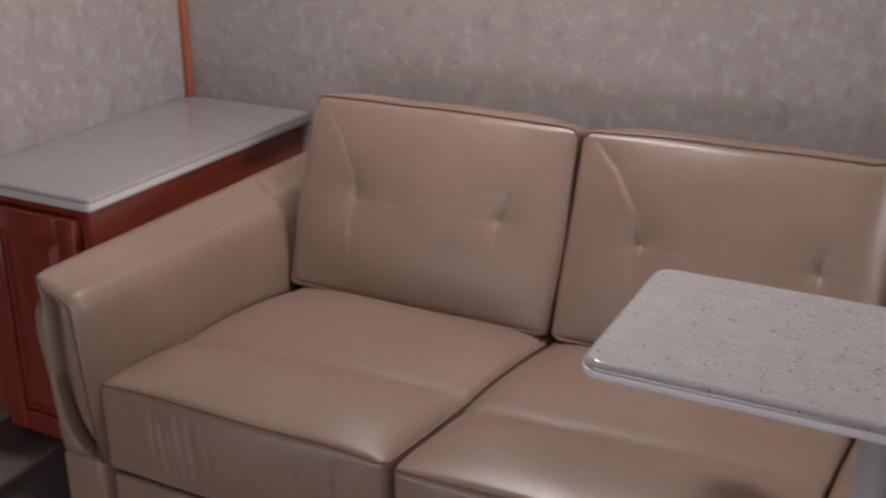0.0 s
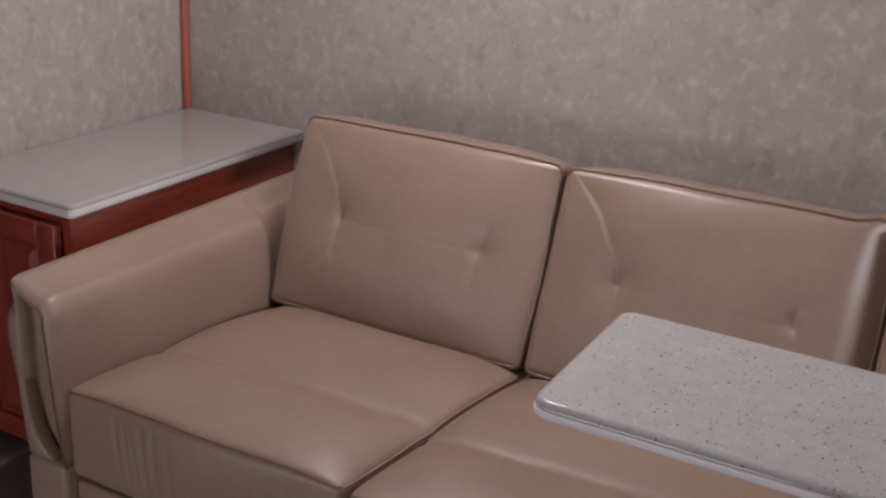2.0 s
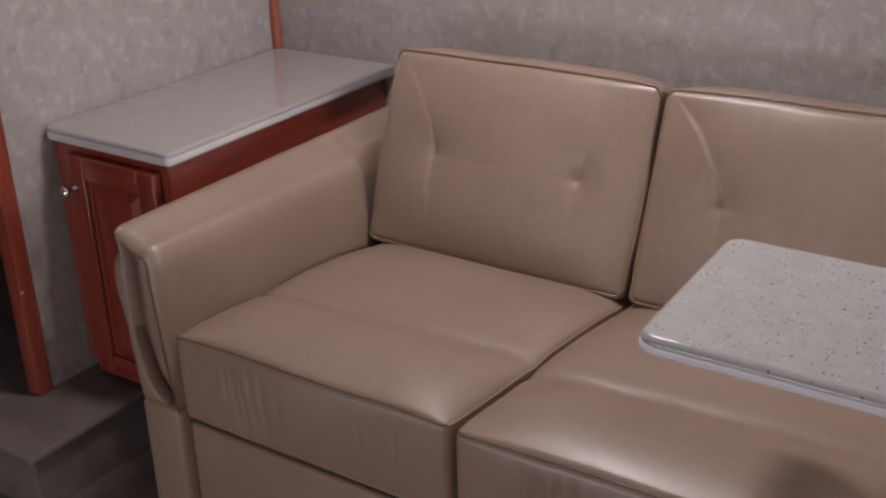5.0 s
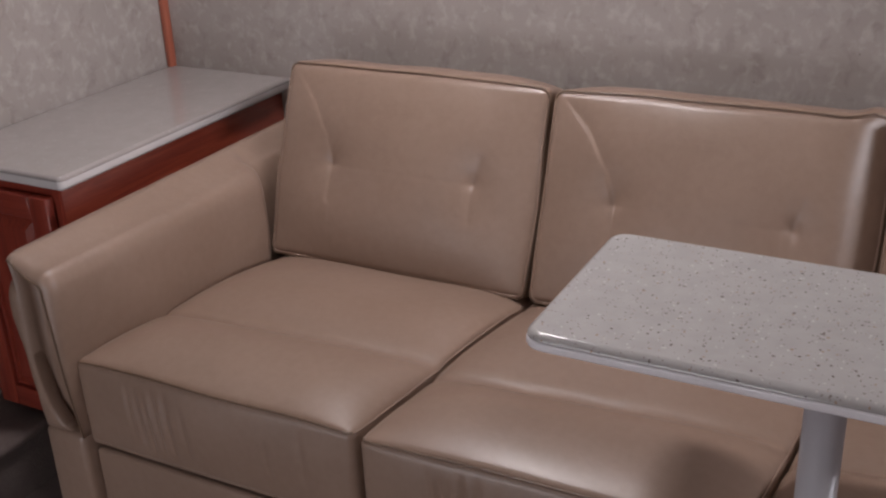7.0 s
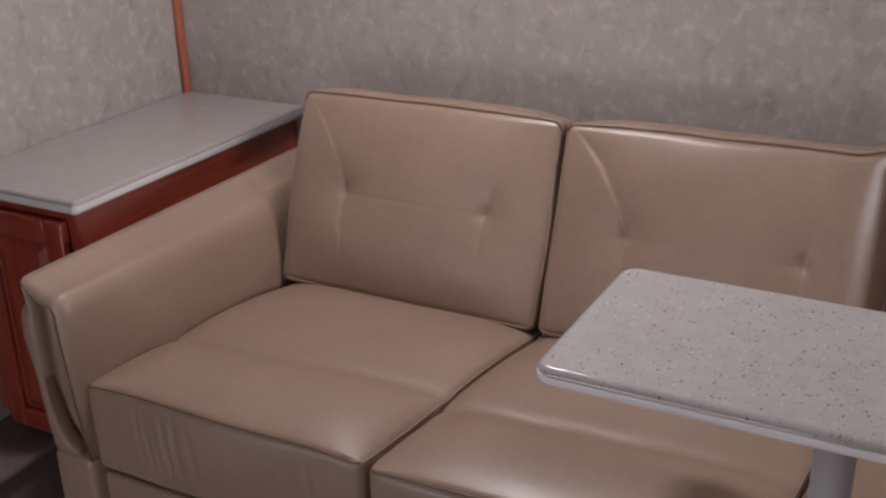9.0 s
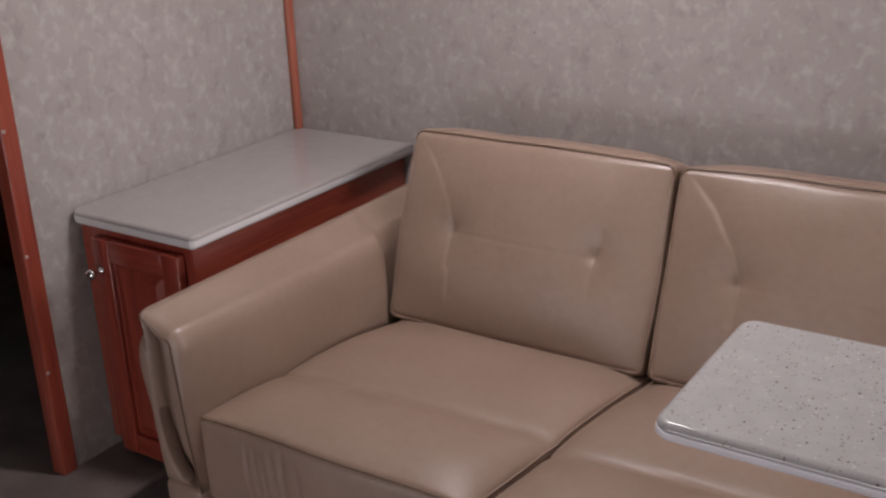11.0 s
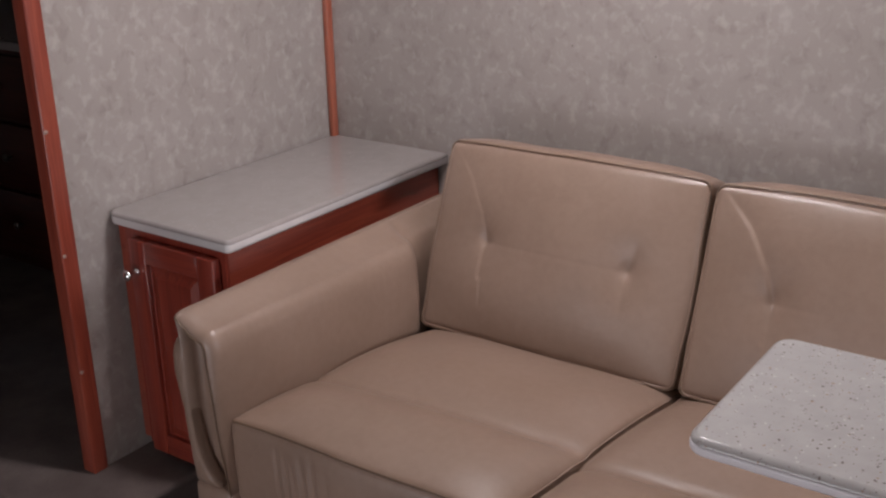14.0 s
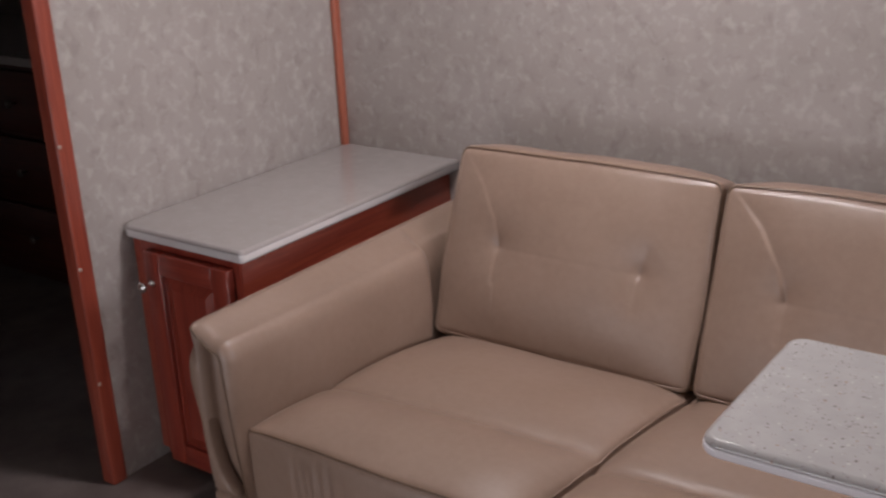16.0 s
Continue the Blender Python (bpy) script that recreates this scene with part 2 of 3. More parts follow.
def soft_box(half, r, counts, deform):
    """A box with rounded edges and a dense skin, shaped by deform(points)."""
    lines = []
    for h, n in zip(half, counts):
        tail = [h - r + r * math.tan(math.pi / 4 * k / 4) for k in range(5)]
        mid = np.linspace(-(h - r), h - r, n + 1)[1:-1]
        lines.append(np.array([-t for t in reversed(tail)] + list(mid) + tail))
    index, verts, faces = {}, [], []

    def vertex(p):
        key = tuple(np.round(p, 6))
        if key not in index:
            index[key] = len(verts)
            verts.append(p)
        return index[key]

    for axis in range(3):
        u, w = (axis + 1) % 3, (axis + 2) % 3
        for side in (-1, 1):
            grid = []
            for a in lines[u]:
                row = []
                for b in lines[w]:
                    p = np.zeros(3)
                    p[axis], p[u], p[w] = side * half[axis], a, b
                    row.append(vertex(p))
                grid.append(row)
            for i in range(len(grid) - 1):
                for j in range(len(grid[0]) - 1):
                    q = (grid[i][j], grid[i + 1][j], grid[i + 1][j + 1], grid[i][j + 1])
                    faces.append(q if side > 0 else q[::-1])
    p = np.array(verts)
    h = np.array(half)
    inner = np.clip(p, -(h - r), h - r)
    d = p - inner
    p = inner + r * d / np.maximum(np.linalg.norm(d, axis=1, keepdims=True), 1e-9)
    return deform(p), faces


def tube(points, radius, sides=8, closed=True):
    pts = [Vector(p) for p in points]
    n = len(pts)
    verts, faces = [], []
    up = Vector((0.13, 0.37, 0.92))
    for i, p in enumerate(pts):
        a = pts[i - 1] if closed or i > 0 else p
        b = pts[(i + 1) % n] if closed or i < n - 1 else p
        t = (b - a).normalized()
        s = t.cross(up).normalized()
        up = s.cross(t).normalized()
        for k in range(sides):
            g = 2 * math.pi * k / sides
            verts.append(p + radius * (math.cos(g) * s + math.sin(g) * up))
    for i in range(n if closed else n - 1):
        for k in range(sides):
            l = (k + 1) % sides
            j = (i + 1) % n
            faces.append((i * sides + k, j * sides + k, j * sides + l, i * sides + l))
    if not closed:
        faces += [tuple(range(sides)), tuple((n - 1) * sides + k for k in reversed(range(sides)))]
    return verts, faces


def lathe(profile, axis="z", sides=32, centre=(0, 0, 0)):
    """A turned shape from (radius, height) pairs."""
    verts, faces = [], []
    for r, h in profile:
        for k in range(sides):
            g = 2 * math.pi * k / sides
            p = (r * math.cos(g), r * math.sin(g), h)
            p = {"z": p, "y": (p[0], -p[2], p[1]), "x": (p[2], p[0], p[1])}[axis]
            verts.append(tuple(a + b for a, b in zip(p, centre)))
    for i in range(len(profile) - 1):
        for k in range(sides):
            l = (k + 1) % sides
            faces.append((i * sides + k, i * sides + l, (i + 1) * sides + l, (i + 1) * sides + k))
    faces += [tuple(reversed(range(sides))), tuple((len(profile) - 1) * sides + k for k in range(sides))]
    bm = bmesh.new()
    vs = [bm.verts.new(v) for v in verts]
    for f in faces:
        bm.faces.new([vs[i] for i in f])
    return bm


def setting(name, bm, mat, label, category="", smooth=False):
    ob = part(name, bm, mat, None, "", smooth)
    return tagged(ob, label, category or name.split("_")[0], "", "structure")


def joined(*boxes):
    bm = bmesh.new()
    for b in boxes:
        box(*b, bm=bm)
    return bm


# ---- the room ----
STEP = 0.156
H = 2.05
setting("floor", box(-0.12, 5.0, -3.0, 0.1, -0.1, 0.0), CARPET, "brown-grey low carpet floor beside the step", "floor")
# raised floor: runs on through the doorway
setting("step_riser", box(-2.5, 0.168, -1.040, 0.6, 0.0, STEP - 0.022), CARPET, "carpeted step riser", "step")
setting("step_platform", box(-2.5, 0.188, -1.060, 0.6, STEP - 0.022, STEP, 0.010, 4), CARPET, "carpeted step up to the next room", "step")
setting("wall_back", box(-0.03, 5.0, 0.0, 0.1, 0.0, H + 0.1), PAPER, "mottled beige wallpaper wall behind the sofa", "wall")
setting("wall_left", joined((-0.028, 0.0, -0.857, 0.0, STEP, H), (-0.028, 0.0, -3.0, -1.75, 0.0, H), (-0.028, 0.0, -1.75, -0.857, 1.98, H)), PAPER, "mottled beige wallpaper partition with a doorway", "wall")
setting("wall_right", joined((5.0, 5.1, -3.1, -1.55, 0.0, H + 0.1), (5.0, 5.1, -1.55, -0.15, 0.0, 1.30), (5.0, 5.1, -1.55, -0.15, 1.94, H + 0.1), (5.0, 5.1, -0.15, 0.1, 0.0, H + 0.1)), PAPER, "wallpapered wall with a wide window", "wall")
# the low opening is invented, to house the fill light
setting("wall_front", joined((-2.6, 0.0, -3.1, -3.0, -0.1, H + 0.1), (1.6, 5.1, -3.1, -3.0, -0.1, H + 0.1), (0.0, 1.6, -3.1, -3.0, -0.1, 0.05), (0.0, 1.6, -3.1, -3.0, 0.69, H + 0.1)), PAPER, "wallpapered wall with a low opening added for fill light", "wall")
setting("ceiling", box(-2.6, 5.1, -3.0, 0.7, H, H + 0.1), CEIL, "off-white panel ceiling", "ceiling")
setting("floor_next_room", box(-2.5, -0.12, -3.0, -1.06, -0.1, 0.0), CARPET, "carpet floor of the next room", "floor")
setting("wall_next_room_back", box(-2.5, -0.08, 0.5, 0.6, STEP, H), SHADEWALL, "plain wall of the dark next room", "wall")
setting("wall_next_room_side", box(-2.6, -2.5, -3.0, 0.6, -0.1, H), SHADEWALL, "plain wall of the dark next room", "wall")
setting("trim_corner", box(-0.0, 0.018, -0.022, 0.0, 0.745, H, 0.005, 3), TRIM, "reddish cherry corner trim strip", "trim", True)

jamb = thing("door_jamb", "reddish cherry door jamb with screw caps at the wall's end", "door jamb", kind="structure")
part("casing", box(-0.031, 0.010, -0.892, -0.853, STEP, 1.98, 0.005, 3), JAMB, jamb)
for z in (0.683, 0.413, 0.95, 1.25):
    part("screw_cap", lathe([(0.0045, 0), (0.0045, 0.0012), (0.0025, 0.0022)], "x", 12, (0.0095, -0.8865, z)), CAPS, jamb, "small pale screw cap")

glass = bpy.data.materials.new("glass")
glass.use_nodes = True
gb = glass.node_tree.nodes["Principled BSDF"]
gb.inputs["Transmission Weight"].default_value, gb.inputs["Roughness"].default_value, gb.inputs["IOR"].default_value = 1.0, 0.02, 1.45


def window(name, at, turn, w, h):
    win = thing(name, "pale-framed window at an unseen daylight source", "window", kind="structure")
    win.matrix_basis = pose(*at, 0, 0, turn)
    e = 0.04
    for y0, y1, z0, z1 in ((-w, e - w, -h, h), (w - e, w, -h, h), (e - w, w - e, -h, e - h), (e - w, w - e, h - e, h), (-0.015, 0.015, e - h, h - e)):
        part("window_frame", box(-0.04, 0.03, y0, y1, z0, z1, 0.004), PLASTIC, win)
    for y0, y1 in ((e - w, -0.015), (0.015, w - e)):
        pane = part("pane", box(-0.004, 0.002, y0, y1, e - h, h - e), glass, win, "", False)
        pane.visible_shadow = False


window("window_1", (5.05, -0.85, 1.62), 0, 0.7, 0.32)
# made-up window round the low fill light, never in view
window("fill_window", (0.8, -3.05, 0.37), -90, 0.8, 0.32)


# ---- ceiling lights ----
glow = bpy.data.materials.new("lamp_lens")
glow.use_nodes = True
gl = glow.node_tree.nodes["Principled BSDF"]
gl.inputs["Emission Color"].default_value = (1.0, 0.90, 0.80, 1)
gl.inputs["Emission Strength"].default_value = 6.0
for x, y, _ in LAMPS:
    lt = thing("ceiling_light", "small oblong ceiling light with a white lens", "ceiling light", (x, y, H), "ceiling lights")
    part("housing", box(-0.16, 0.16, -0.095, 0.095, -0.018, 0.0, 0.005), PLASTIC, lt)
    part("lens", box(-0.145, 0.145, -0.08, 0.08, -0.03, -0.0185, 0.006), glow, lt)


# ---- end cabinet ----
def panel_door(name, w, h, parent, at, mats, stile=0.05):
    """A framed door with a raised middle panel, its face towards -y."""
    d = new(name)
    d.parent, d.location = parent, at
    up, level = mats
    part("stile", box(0, stile, 0, 0.02, 0, h, 0.003), up, d)
    part("stile", box(w - stile, w, 0, 0.02, 0, h, 0.003), up, d)
    part("rail", box(stile, w - stile, 0.0005, 0.02, 0, stile, 0.003), level, d)
    part("rail", box(stile, w - stile, 0.0005, 0.02, h - stile, h, 0.003), level, d)
    bm = bmesh.new()
    a, b = stile - 0.002, stile + 0.028
    rings = [(a, 0.010), (a + 0.006, 0.012), (b, 0.003), (b + 0.004, 0.003)]
    vs = [[bm.verts.new((i if s[0] < 0 else w - i, y, i if s[1] < 0 else h - i)) for s in ((-1, -1), (1, -1), (1, 1), (-1, 1))] for i, y in rings]
    for r in range(len(rings) - 1):
        for k in range(4):
            bm.faces.new((vs[r][k], vs[r][(k + 1) % 4], vs[r + 1][(k + 1) % 4], vs[r + 1][k]))
    bm.faces.new(vs[-1])
    back = [bm.verts.new((v.co.x, 0.018, v.co.z)) for v in vs[0]]
    for k in range(4):
        bm.faces.new((back[k], back[(k + 1) % 4], vs[0][(k + 1) % 4], vs[0][k]))
    bm.faces.new(back[::-1])
    part("panel", bm, up, d, "", False)
    return d


cab = thing("end_cabinet", "reddish cherry wood end cabinet beside the sofa arm, door closed", "cabinet", (0, 0, 0))
part("carcass", box(0.012, 0.345, -0.744, -0.003, 0.190, 0.7195, 0.002), CHERRY_LIT, cab)
part("face_frame", joined((0.045, 0.085, -0.752, -0.7435, 0.190, 0.719), (0.335, 0.348, -0.752, -0.7435, 0.190, 0.719), (0.085, 0.335, -0.752, -0.7435, 0.69, 0.719), (0.085, 0.335, -0.752, -0.7435, 0.190, 0.208)), CHERRY, cab, "", False)
part("plinth", joined((0.03, 0.1865, -0.70, -0.003, STEP, 0.190), (0.1885, 0.335, -0.69, -0.003, 0.0, 0.190)), LINING, cab, "dark recessed plinth", False)
cdoor = panel_door("door", 0.258, 0.514, cab, (0.075, -0.773, 0.187), (CHERRY, CHERRY_FLAT))
knob = part("handle", lathe([(0.009, 0.0), (0.007, 0.003), (0.0045, 0.006), (0.0045, 0.018), (0.008, 0.022), (0.0125, 0.027), (0.0125, 0.031), (0.008, 0.035), (0.002, 0.0365)], "y", 24, (0.021, 0.0, 0.442)), CHROME, cdoor, "round chrome knob")

top = thing("cabinet_countertop", "grey solid-surface countertop with a rounded edge coloured as lit", "countertop")
part("sheet", slab(rounded(0.0015, 0.374, -0.765, -0.0015, (0.03, 0.012, 0.0, 0.0)), 0.7385, 0.748, 0.008, 0.0003), GREYTOP, top, "", False)
# band carries the edge highlight as colour
part("edge_band", slab(rounded(0.0015, 0.374, -0.765, -0.0015, (0.03, 0.012, 0.0, 0.0)), 0.7195, 0.7383, 0.0004, 0.007), LIT_COUNTEREDGE, top, "rounded edge, coloured bright for its highlight", False)


# ---- sofa ----
def crease(u, w, line, width):
    """How near points are to a broken line, 1 on it."""
    best = np.full(u.shape, 9.0)
    for (a, b), (c, d) in zip(line, line[1:]):
        t = np.clip(((u - a) * (c - a) + (w - b) * (d - b)) / ((c - a) ** 2 + (d - b) ** 2), 0, 1)
        best = np.minimum(best, np.hypot(u - a - t * (c - a), w - b - t * (d - b)))
    return np.exp(-((best / width) ** 2))


def loop_on(half, r, plane, steps=22):
    """Points round a face's edge, half way over its rounding. plane: the axis that the face looks along, and its side."""
    axis, side = plane
    u, w = [a for a in range(3) if a != axis]
    k = r * 0.29
    outline = rounded(-(half[u] - k), half[u] - k, -(half[w] - k), half[w] - k, (r,) * 4, 6)
    dense = []
    for (a, b), (c, d) in zip(outline, outline[1:] + outline[:1]):
        n = max(1, int(math.hypot(c - a, d - b) / 0.02))
        dense += [(a + (c - a) * i / n, b + (d - b) * i / n) for i in range(n)]
    p = np.zeros((len(dense), 3))
    p[:, u], p[:, w], p[:, axis] = [q[0] for q in dense], [q[1] for q in dense], side * (half[axis] - k)
    return p


def back_cushion(sofa, x0, x1, seed, fold, roll):
    half = ((x1 - x0) / 2 - 0.001, 0.078, 0.211)

    def deform(p):
        q = p.copy()
        x, y, z = p.T
        front = np.clip(-y / half[1], 0, 1) ** 2
        belly = (1 - (x / half[0]) ** 2) * (1 - (z / half[2]) ** 2)
        puff = 0.034 * np.clip(belly, 0, 1) ** 0.8
        dent = np.zeros_like(x)
        for bx in (-0.165, 0.17):
            d = np.hypot((x - bx), (z - 0.005) * 0.9)
            dent += 0.0060 * np.exp(-((d / 0.015) ** 2)) + 0.0115 * np.exp(-((d / 0.052) ** 2))
            dent += (0.0030 if bx < 0 else 0.0014) * crease(x, z, [(bx, 0.0), (bx + 0.004, -0.075)], 0.006)
            if bx > 0:
                # slanting gathers over and under the second button
                dent += 0.0016 * crease(x, z, [(bx, 0.0), (bx + 0.014, 0.05)], 0.010)
                dent -= 0.0009 * crease(x, z, [(bx - 0.016, -0.02), (bx - 0.020, -0.06)], 0.008)
        dent += 0.0006 * crease(x, z, [(-0.165, 0.0), (0.17, 0.0)], 0.004)
        # fold that runs from the top corner down to the first button
        past = x - np.interp(z, [-0.2, -0.08, 0.0, 0.06, 0.13, 0.2], [-0.156, -0.156, -0.163, -half[0] + 0.131, -half[0] + 0.086, -half[0] + 0.018])
        step = 1 / (1 + np.exp(-np.clip(past, -0.2, 0.2) / 0.0013))
        dent += fold * 0.0058 * step * np.exp(-np.clip(past, 0, 1) / 0.050) * np.clip((z + 0.19) / 0.10, 0, 1) * np.clip((half[2] - 0.012 - z) / 0.05, 0, 1)
        # the free edge rolls away, with a puffed corner
        dent += roll * np.clip((x - half[0] + 0.085) / 0.085, 0, 1) ** 1.7
        wob = np.array([noise.noise(Vector((a * 7 + seed * 9, b * 7, c * 7))) for a, b, c in p])
        q[:, 1] += front * (dent - puff + 0.004 * wob)
        q[:, 2] += np.clip(z / half[2], 0, 1) * (0.003 * np.cos(x / half[0] * 2.0) + 0.004 * wob)
        q[:, 2] += np.clip(z / half[2], 0, 1) ** 6 * 0.017 * np.clip(1 - (y / half[1]) ** 2, 0, 1) * np.clip(1 - (x / half[0]) ** 8, 0, 1)
        q[:, 2] += 0.25 * roll * np.exp(-(((x - half[0] + 0.035) / 0.03) ** 2)) * np.clip(z / half[2], 0, 1) ** 3
        q[:, 0] += 0.003 * wob
        # narrower towards the top by a little
        q[:, 0] *= 1 - 0.008 * (z / half[2]) - 0.024 * np.clip(-z / half[2], 0, 1) ** 2
        q[:, 2] -= 0.003 * np.clip(-z / half[2], 0, 1) ** 4
        return q

    c = new("back_cushion")
    c.parent = sofa
    c.matrix_basis = pose((x0 + x1) / 2, -0.2185, 0.6315, -20.3)
    verts, faces = soft_box(half, 0.017, (190, 12, 110), deform)
    body = part("cushion_body", (verts, faces), LEATHER, c)
    edge = deform(loop_on(half, 0.017, (1, -1)))
    part("piping", tube(edge + np.array([0, -0.0006, 0]), 0.0027), LEATHER, c)
    # dark seam: proud along the top, sunk behind the edge down the sides and below, where it stands in for the crease's
    # shade
    rim = []
    for p in edge:
        high = min(1.0, max(0.0, (p[2] - half[2] + 0.035) / 0.015))
        side = math.copysign(0.0030 * (1 - high), p[0]) if abs(p[0]) > half[0] - 0.03 else 0.0
        low = -0.0034 if p[2] < -half[2] + 0.03 else 0.0014 * high
        rim.append((p[0] + side, p[1] - 0.0021 * high + (-0.0004 if p[2] < -half[2] + 0.03 else 0.0035) * (1 - high), p[2] + low))
    part("seam", tube(rim, 0.0021), PIPING, c, "thin dark brown seam")
    return c


def seat_cushion(sofa, x0, x1, seed, shear=0.04):
    """Front edge from x0 to x1; its sides run back with a slight slant."""
    half = ((x1 - x0) / 2 - 0.001, 0.325, 0.0885)

    def deform(p):
        q = p.copy()
        x, y, z = p.T
        topw = np.clip(z / half[2], 0, 1) ** 2
        frontw = np.clip(-y / half[1], 0, 1) ** 8
        u, w = x / half[0], y / half[1]
        vy = -0.085 + 0.02 * u
        fore = np.clip((y + half[1]) / (vy + half[1]), 0, 1)
        aft = np.clip((y - vy) / (half[1] - vy), 0, 1)
        across = np.clip(1 - np.abs(u) ** 6, 0, 1)
        crown = 0.027 * np.sin(math.pi * fore) ** 0.8 * across * (y < vy) + 0.015 * np.sin(math.pi * aft) ** 0.8 * across * (y >= vy)
        crown -= 0.025 * np.clip((y + 0.02) / 0.27, 0, 1) ** 1.5
        valley = 0.0055 * np.exp(-(((y - vy) / 0.016) ** 2))
        wob = np.array([noise.noise(Vector((a * 5 + seed * 7, b * 5, c * 5))) for a, b, c in p])
        # the sides roll down into the joints
        crown -= 0.013 * np.abs(u) ** 16 * np.clip((y + half[1]) / 0.16, 0, 1)
        q[:, 2] += topw * (crown - valley + 0.004 * wob + 0.006 * (1 - u**2))
        q[:, 2] += 0.003 * (1 - u**2) * np.clip(-z / half[2], 0, 1)
        # pleats on the front face
        pleat = np.zeros_like(x)
        for k, (px, depth) in enumerate(((-0.168, 0.5), (-0.150, 1.0), (-0.130, 0.8), (-0.108, 1.0), (-0.082, 0.7), (-0.045, 0.35), (0.13, 0.25), (0.20, 0.35))):
            h = z / half[2]
            bow = -0.010 * h + 0.006 * h * h * math.sin(k * 2.1)
            reach = np.exp(-(((h - 0.12 * math.cos(k * 1.7)) / 0.62) ** 4))
            pleat += depth * reach * np.exp(-(((x - px - bow) / 0.0065) ** 2))
        q[:, 1] += frontw * (0.0075 * pleat * np.clip(1 - (z / half[2]) ** 4, 0, 1) - 0.010 * np.clip((1 - u**4) * (1 - (z / half[2]) ** 2), 0, 1) + 0.004 * wob)
        q[:, 0] += shear * (y + half[1]) / 0.57
        # the front corners draw in a little
        q[:, 0] -= 0.005 * np.sign(x) * np.abs(u) ** 8 * np.clip((-y - half[1] + 0.05) / 0.05, 0, 1) ** 2
        return q

    c = new("seat_cushion")
    c.parent = sofa
    c.matrix_basis = pose((x0 + x1) / 2, -0.935 + half[1], 0.3855)
    verts, faces = soft_box(half, 0.013, (150, 60, 20), deform)
    part("cushion_body", (verts, faces), LEATHER, c)
    edge = deform(loop_on(half, 0.013, (2, 1)))
    part("piping", tube(edge + np.array([0, 0, -0.0006]), 0.0024), LEATHER, c)
    fore = sorted((p for p in edge if p[1] < -half[1] + 0.012), key=lambda p: p[0])
    part("seam", tube([(p[0], p[1] - 0.0012, p[2] + 0.0012) for p in fore], 0.0021, 8, False), PIPING, c, "thin dark brown seam")
    part("lower_piping", tube(deform(loop_on(half, 0.013, (2, -1))) + np.array([0, -0.0005, 0]), 0.0026), LEATHER, c)
    return c


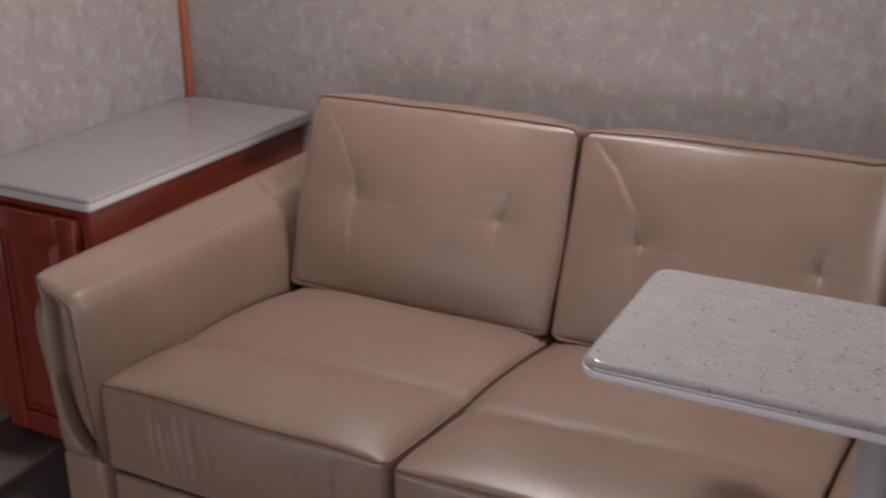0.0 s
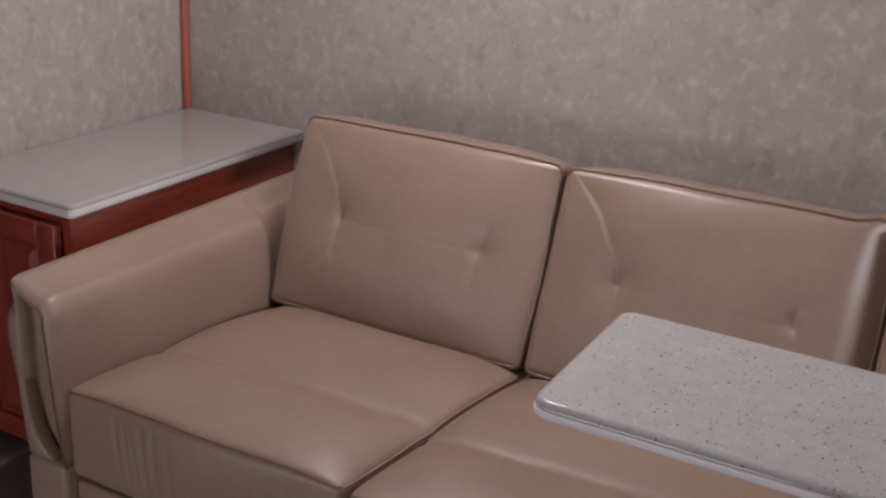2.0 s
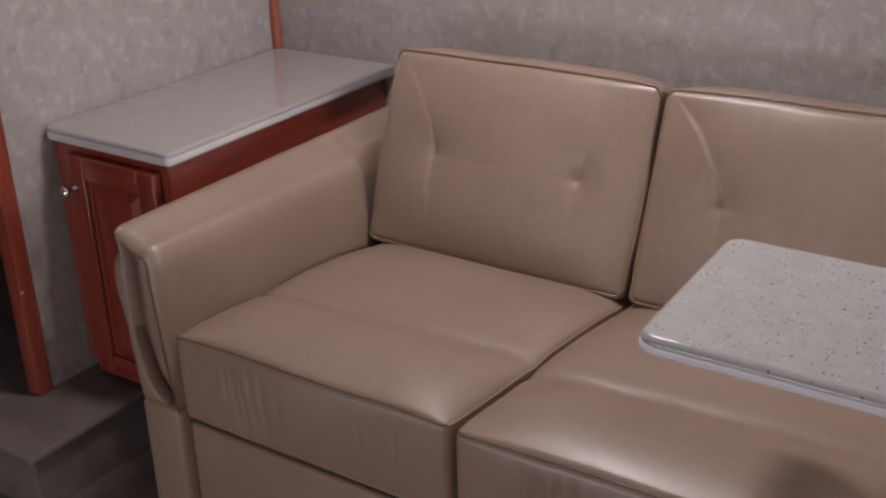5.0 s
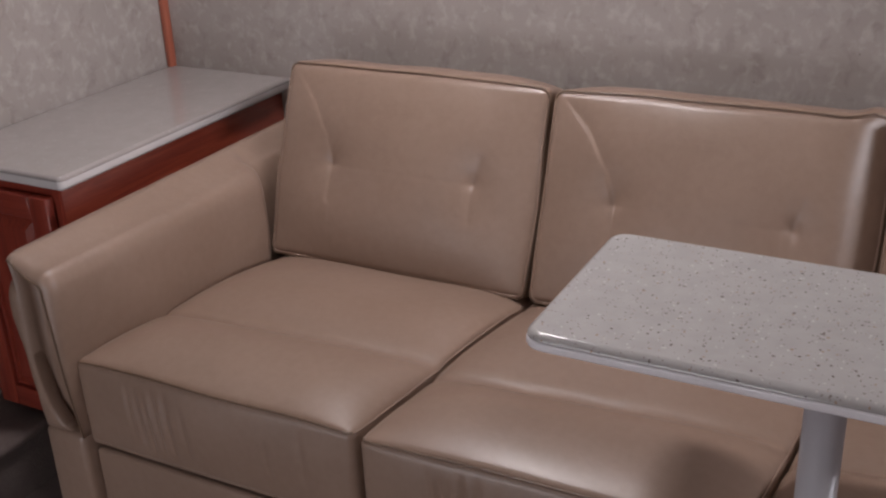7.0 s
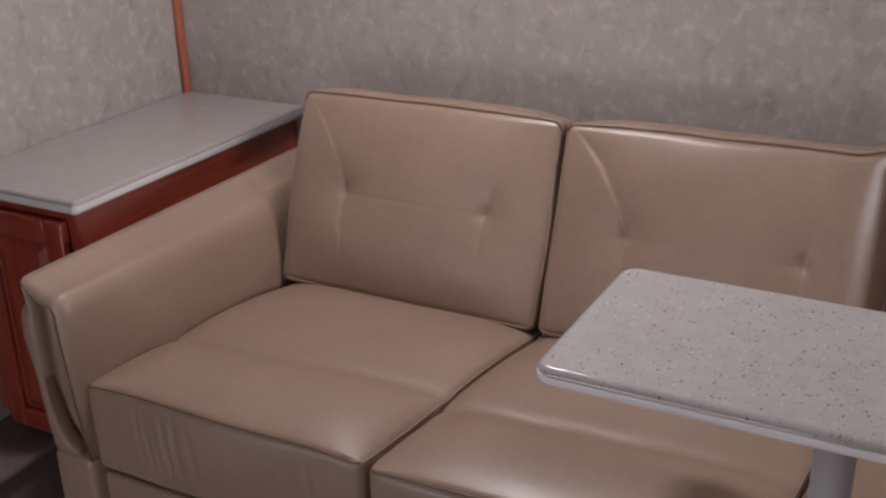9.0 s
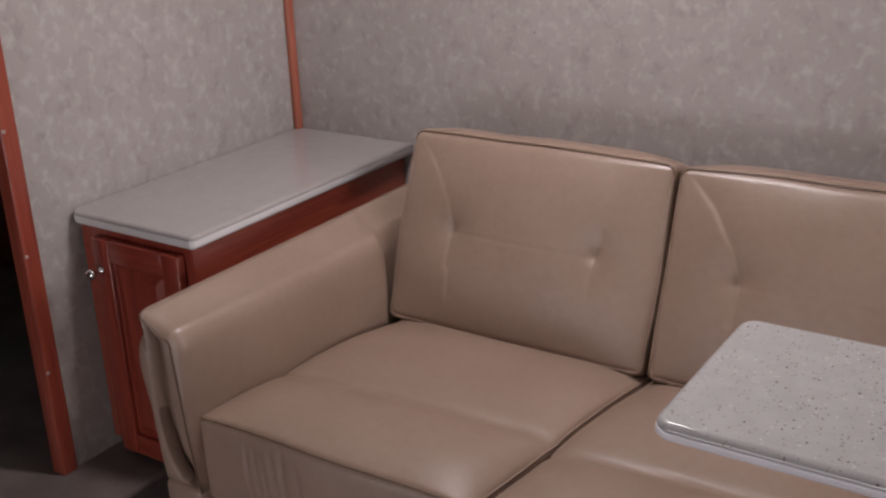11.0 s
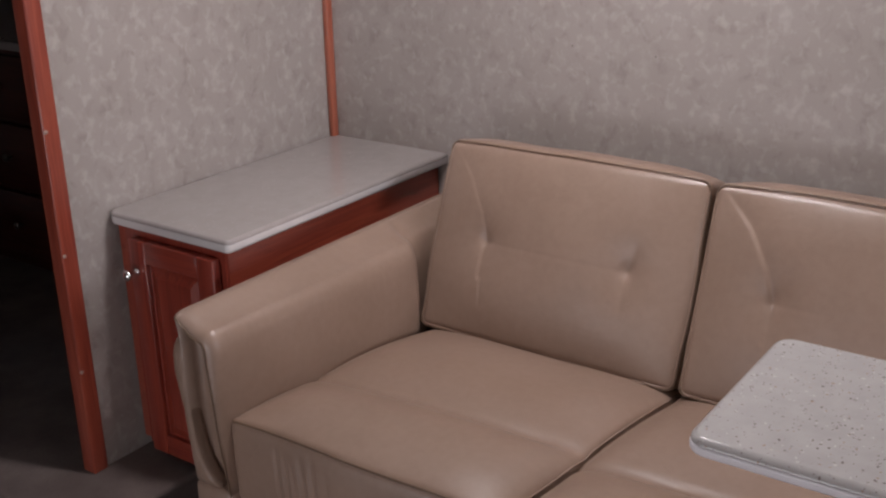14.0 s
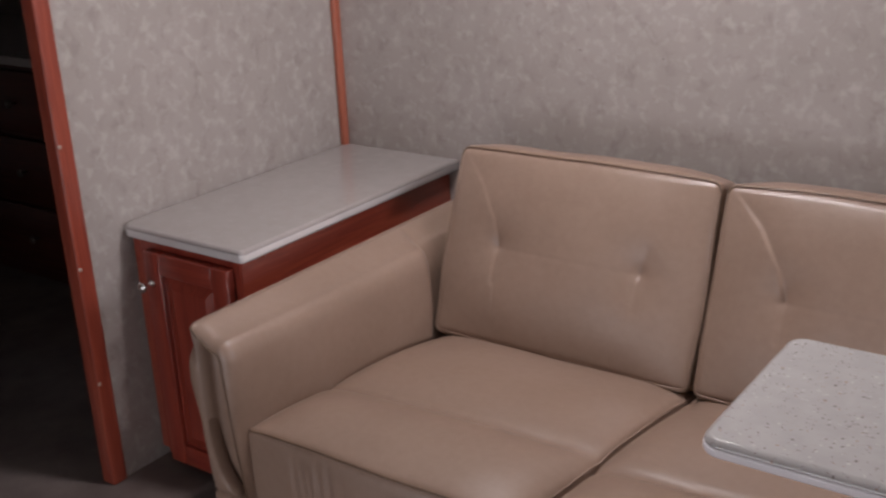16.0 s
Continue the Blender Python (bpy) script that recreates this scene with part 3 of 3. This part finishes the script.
def arm(sofa, mirror_at=None):
    """Arm with a level top, a lip along its outer edge and a front that rolls over to a piped face."""
    section = [(0.5225, z) for z in np.linspace(0.317, 0.60, 11)]
    for k in range(1, 9):
        g = radians(90 * k / 8)
        section.append((0.4925 + 0.030 * math.cos(g), 0.613 + 0.044 * math.sin(g)))
    section += [(0.479, 0.662), (0.462, 0.6705), (0.446, 0.678), (0.437, 0.6818)]
    lip = len(section)
    for k in range(0, 7):
        g = radians(75 + 130 * k / 6)
        section.append((0.4325 + 0.0125 * math.cos(g), 0.6695 + 0.0125 * math.sin(g)))
    section += [(0.425, 0.648), (0.430, 0.60), (0.431, 0.50), (0.431, 0.40), (0.431, 0.317)]
    n = len(section)
    pts = [Vector(p) for p in section]
    inward = []
    for k in range(n):
        d = pts[min(n - 1, k + 1)] - pts[max(0, k - 1)]
        inward.append(Vector((-d.y, d.x)).normalized())

    def front(z):
        return -0.963 + 0.014 * min(1.0, max(0.0, (0.47 - z) / 0.17)) ** 1.5

    R = 0.026
    face = []
    for k, (p, q) in enumerate(zip(pts, inward)):
        if k >= lip - 4:
            face.append(p + q * (0.010 + 0.003 * max(0, lip - k)))
        else:
            face.append(p + q * float(np.interp(p.y, (0.30, 0.40, 0.50, 0.60), (0.001, 0.005, 0.011, 0.022))))
    # the face inside the piping lies back in a shallow recess
    rows = [[(f.x + s * (0.476 - f.x), front(p.y) + deep, f.y - 0.15 * s * (f.y - 0.5)) for f, p in zip(face, pts)] for s, deep in ((0.45, 0.036), (0.10, 0.035), (0.03, 0.026))]
    for k in range(8):
        g = radians(90 * k / 7)
        blend = math.sin(g)
        rows.append([(f.x + (p.x - f.x) * blend, front(p.y) + R * (1 - math.cos(g)), f.y + (p.y - f.y) * blend) for f, p in zip(face, pts)])
    for s in np.linspace(0.03, 1, 60):
        row = []
        for p in pts:
            y = front(p.y) + R + s * (-0.06 - front(p.y) - R)
            # the inner padding ends in a rounded edge beside the back cushion
            t = min(1.0, max(0.0, (y + 0.374) / 0.036))
            thin = 0.038 * (1 - math.sqrt(max(0.0, 1 - t * t)))
            w = min(1.0, max(0.0, (p.x - 0.44) / 0.08))
            belly = 0.008 * math.sin(math.pi * min(1, max(0, (p.y - 0.38) / 0.25))) * min(1, s * 6) * w
            sag = -0.006 * math.sin(math.pi * s) * w
            slant = 0.018 * s * w
            row.append((p.x - thin * w + belly + slant, y, p.y + sag - 0.35 * thin * (1 if p.y > 0.62 else 0) * w))
        rows.append(row)
    bm = bmesh.new()
    vs = [[bm.verts.new(v) for v in row] for row in rows]
    for r0, r1 in zip(vs, vs[1:]):
        for k in range(n):
            l = (k + 1) % n
            bm.faces.new((r0[k], r0[l], r1[l], r1[k]))
    bm.faces.new(vs[0][::-1])
    bm.faces.new(vs[-1])
    a = new("armrest")
    a.parent = sofa
    part("arm_body", bm, LEATHER, a)
    edge = [Vector(p) + Vector((0.0008, -0.0012, 0.0008)) for p in rows[3][:n - 6]]
    part("piping", tube(edge, 0.0018, 8, False), PIPING, a, "thin dark brown piping")
    # padded piece on the outer half of the front face
    bm = bmesh.new()
    loops = []
    for k in range(28):
        f = k / 27
        z = 0.622 - 0.300 * f
        left = float(np.interp(z, (0.30, 0.40, 0.48, 0.56, 0.62), (0.421, 0.425, 0.423, 0.406, 0.410)))
        right = float(np.interp(z, (0.315, 0.335, 0.37, 0.42, 0.52, 0.60, 0.62), (0.500, 0.470, 0.453, 0.446, 0.439, 0.440, 0.432)))
        puff = min(1.0, math.sqrt(f * 12 + 0.02))
        row = []
        for j in range(11):
            g = math.pi * j / 10
            row.append(bm.verts.new(((left + right) / 2 - (right - left) / 2 * math.cos(g) * (0.8 + 0.2 * puff), front(z) + 0.016 - 0.016 * math.sin(g) ** 0.3 * puff, z)))
        back = (bm.verts.new((right, front(z) + 0.03, z)), bm.verts.new((left, front(z) + 0.05, z)))
        loops.append(row + list(back))
    for r0, r1 in zip(loops, loops[1:]):
        for j in range(13):
            l = (j + 1) % 13
            bm.faces.new((r0[j], r0[l], r1[l], r1[j]))
    bm.faces.new(loops[0])
    bm.faces.new(loops[-1][::-1])
    part("front_pad", bm, LEATHER, a, "narrow padded strip on the arm's front")
    part("post", box(0.422, 0.5215, -0.955, -0.06, 0.03, 0.322, 0.013, 4), LEATHER, a)
    part("foot", box(0.43, 0.51, -0.92, -0.86, 0.0, 0.031), LINING, a)
    if mirror_at is not None:
        a.matrix_basis = Matrix.Translation((mirror_at, 0, 0)) @ Matrix.Diagonal((-1, 1, 1, 1))
    return a


sofa = thing("sofa", "tan leather three-seat sofa with buttoned back cushions and dark piping", "sofa")
SEATS = ((0.509, 1.114), (1.118, 1.722), (1.726, 2.32))
BACKS = ((0.533, 1.159), (1.161, 1.791), (1.793, 2.41))
for n, (a, b) in enumerate(SEATS):
    seat_cushion(sofa, a, b, n + 1)
for n, (a, b) in enumerate(BACKS):
    back_cushion(sofa, a, b, n + 4, (0.3, 1.0, 1.0)[n], (0.006, 0.062, 0.020)[n])
arm(sofa)
arm(sofa, 2.86)
part("base", joined((0.5215, 2.337, -0.90, -0.06, 0.03, 0.298)), LINING, sofa, "dark base under the cushions", False)
part("front_panel", box(0.5225, 2.336, -0.932, -0.901, 0.035, 0.286, 0.010, 4), LEATHER, sofa)
# dark colour here deepens the shade seen through the cushion gaps
part("back_frame", box(0.545, 2.38, -0.13, -0.012, 0.294, 0.79, 0.02, 3), LINING, sofa, "back frame coloured dark for the shade between cushions")


# ---- table ----
table = thing("pedestal_table", "speckled pale solid-surface table on a white metal post", "table", (0, 0, 0))
TOPZ = 0.809
PX, PY = 1.816, -0.982
part("tabletop", slab(rounded(1.4665, 2.42, -1.074, -0.733, (0.028,) * 4, 10), TOPZ - 0.0105, TOPZ, 0.0098, 0.0005, 8), STONE, table, "speckled pale grey tabletop", False)
part("edge_band", slab(rounded(1.4655, 2.4215, -1.0755, -0.7315, (0.029,) * 4, 10), TOPZ - 0.0235, TOPZ - 0.0107, 0.003, 0.005, 5), EDGE, table, "plain pale lavender-white edge", False)
part("post", lathe([(0.0245, 0.012), (0.0245, 0.781)], "z", 40, (PX, PY, 0)), POST, table, "white metal post")
part("post_socket", lathe([(0.025, 0.7735), (0.028, 0.777), (0.040, 0.7800), (0.040, 0.7853)], "z", 40, (PX, PY, 0)), POST, table)
part("foot_plate", lathe([(0.085, 0.0), (0.085, 0.006), (0.06, 0.013), (0.034, 0.03), (0.025, 0.032)], "z", 40, (PX, PY, 0)), POST, table)


# ---- dresser in the next room ----
dresser = thing("dresser", "cherry wood dresser, darkened for the room's shade, with drawers and a pale-edged top", "dresser")
part("body", box(-2.4, -0.45, -0.15, 0.45, STEP, 0.90, 0.002), SHADED_CHERRY, dresser)
part("dresser_top", slab(rounded(-2.42, -0.43, -0.185, 0.47, (0.01,) * 4), 0.901, 0.928, 0.008, 0.004), GREYTOP, dresser, "grey top with a pale edge", False)
for i, x0 in enumerate((-2.38, -1.735, -1.09)):
    for z0, z1 in ((0.205, 0.42), (0.435, 0.655), (0.67, 0.88)):
        d = part("drawer", box(x0, x0 + 0.625, -0.17, -0.151, z0, z1, 0.005, 2), SHADED_CHERRY, dresser)
        for kx in (0.14, 0.485):
            part("drawer_knob", lathe([(0.005, 0.0), (0.005, 0.012), (0.013, 0.018), (0.013, 0.024), (0.004, 0.028)], "y", 16, (x0 + kx, -0.170, (z0 + z1) / 2)), DULL, d, "small dull metal knob")
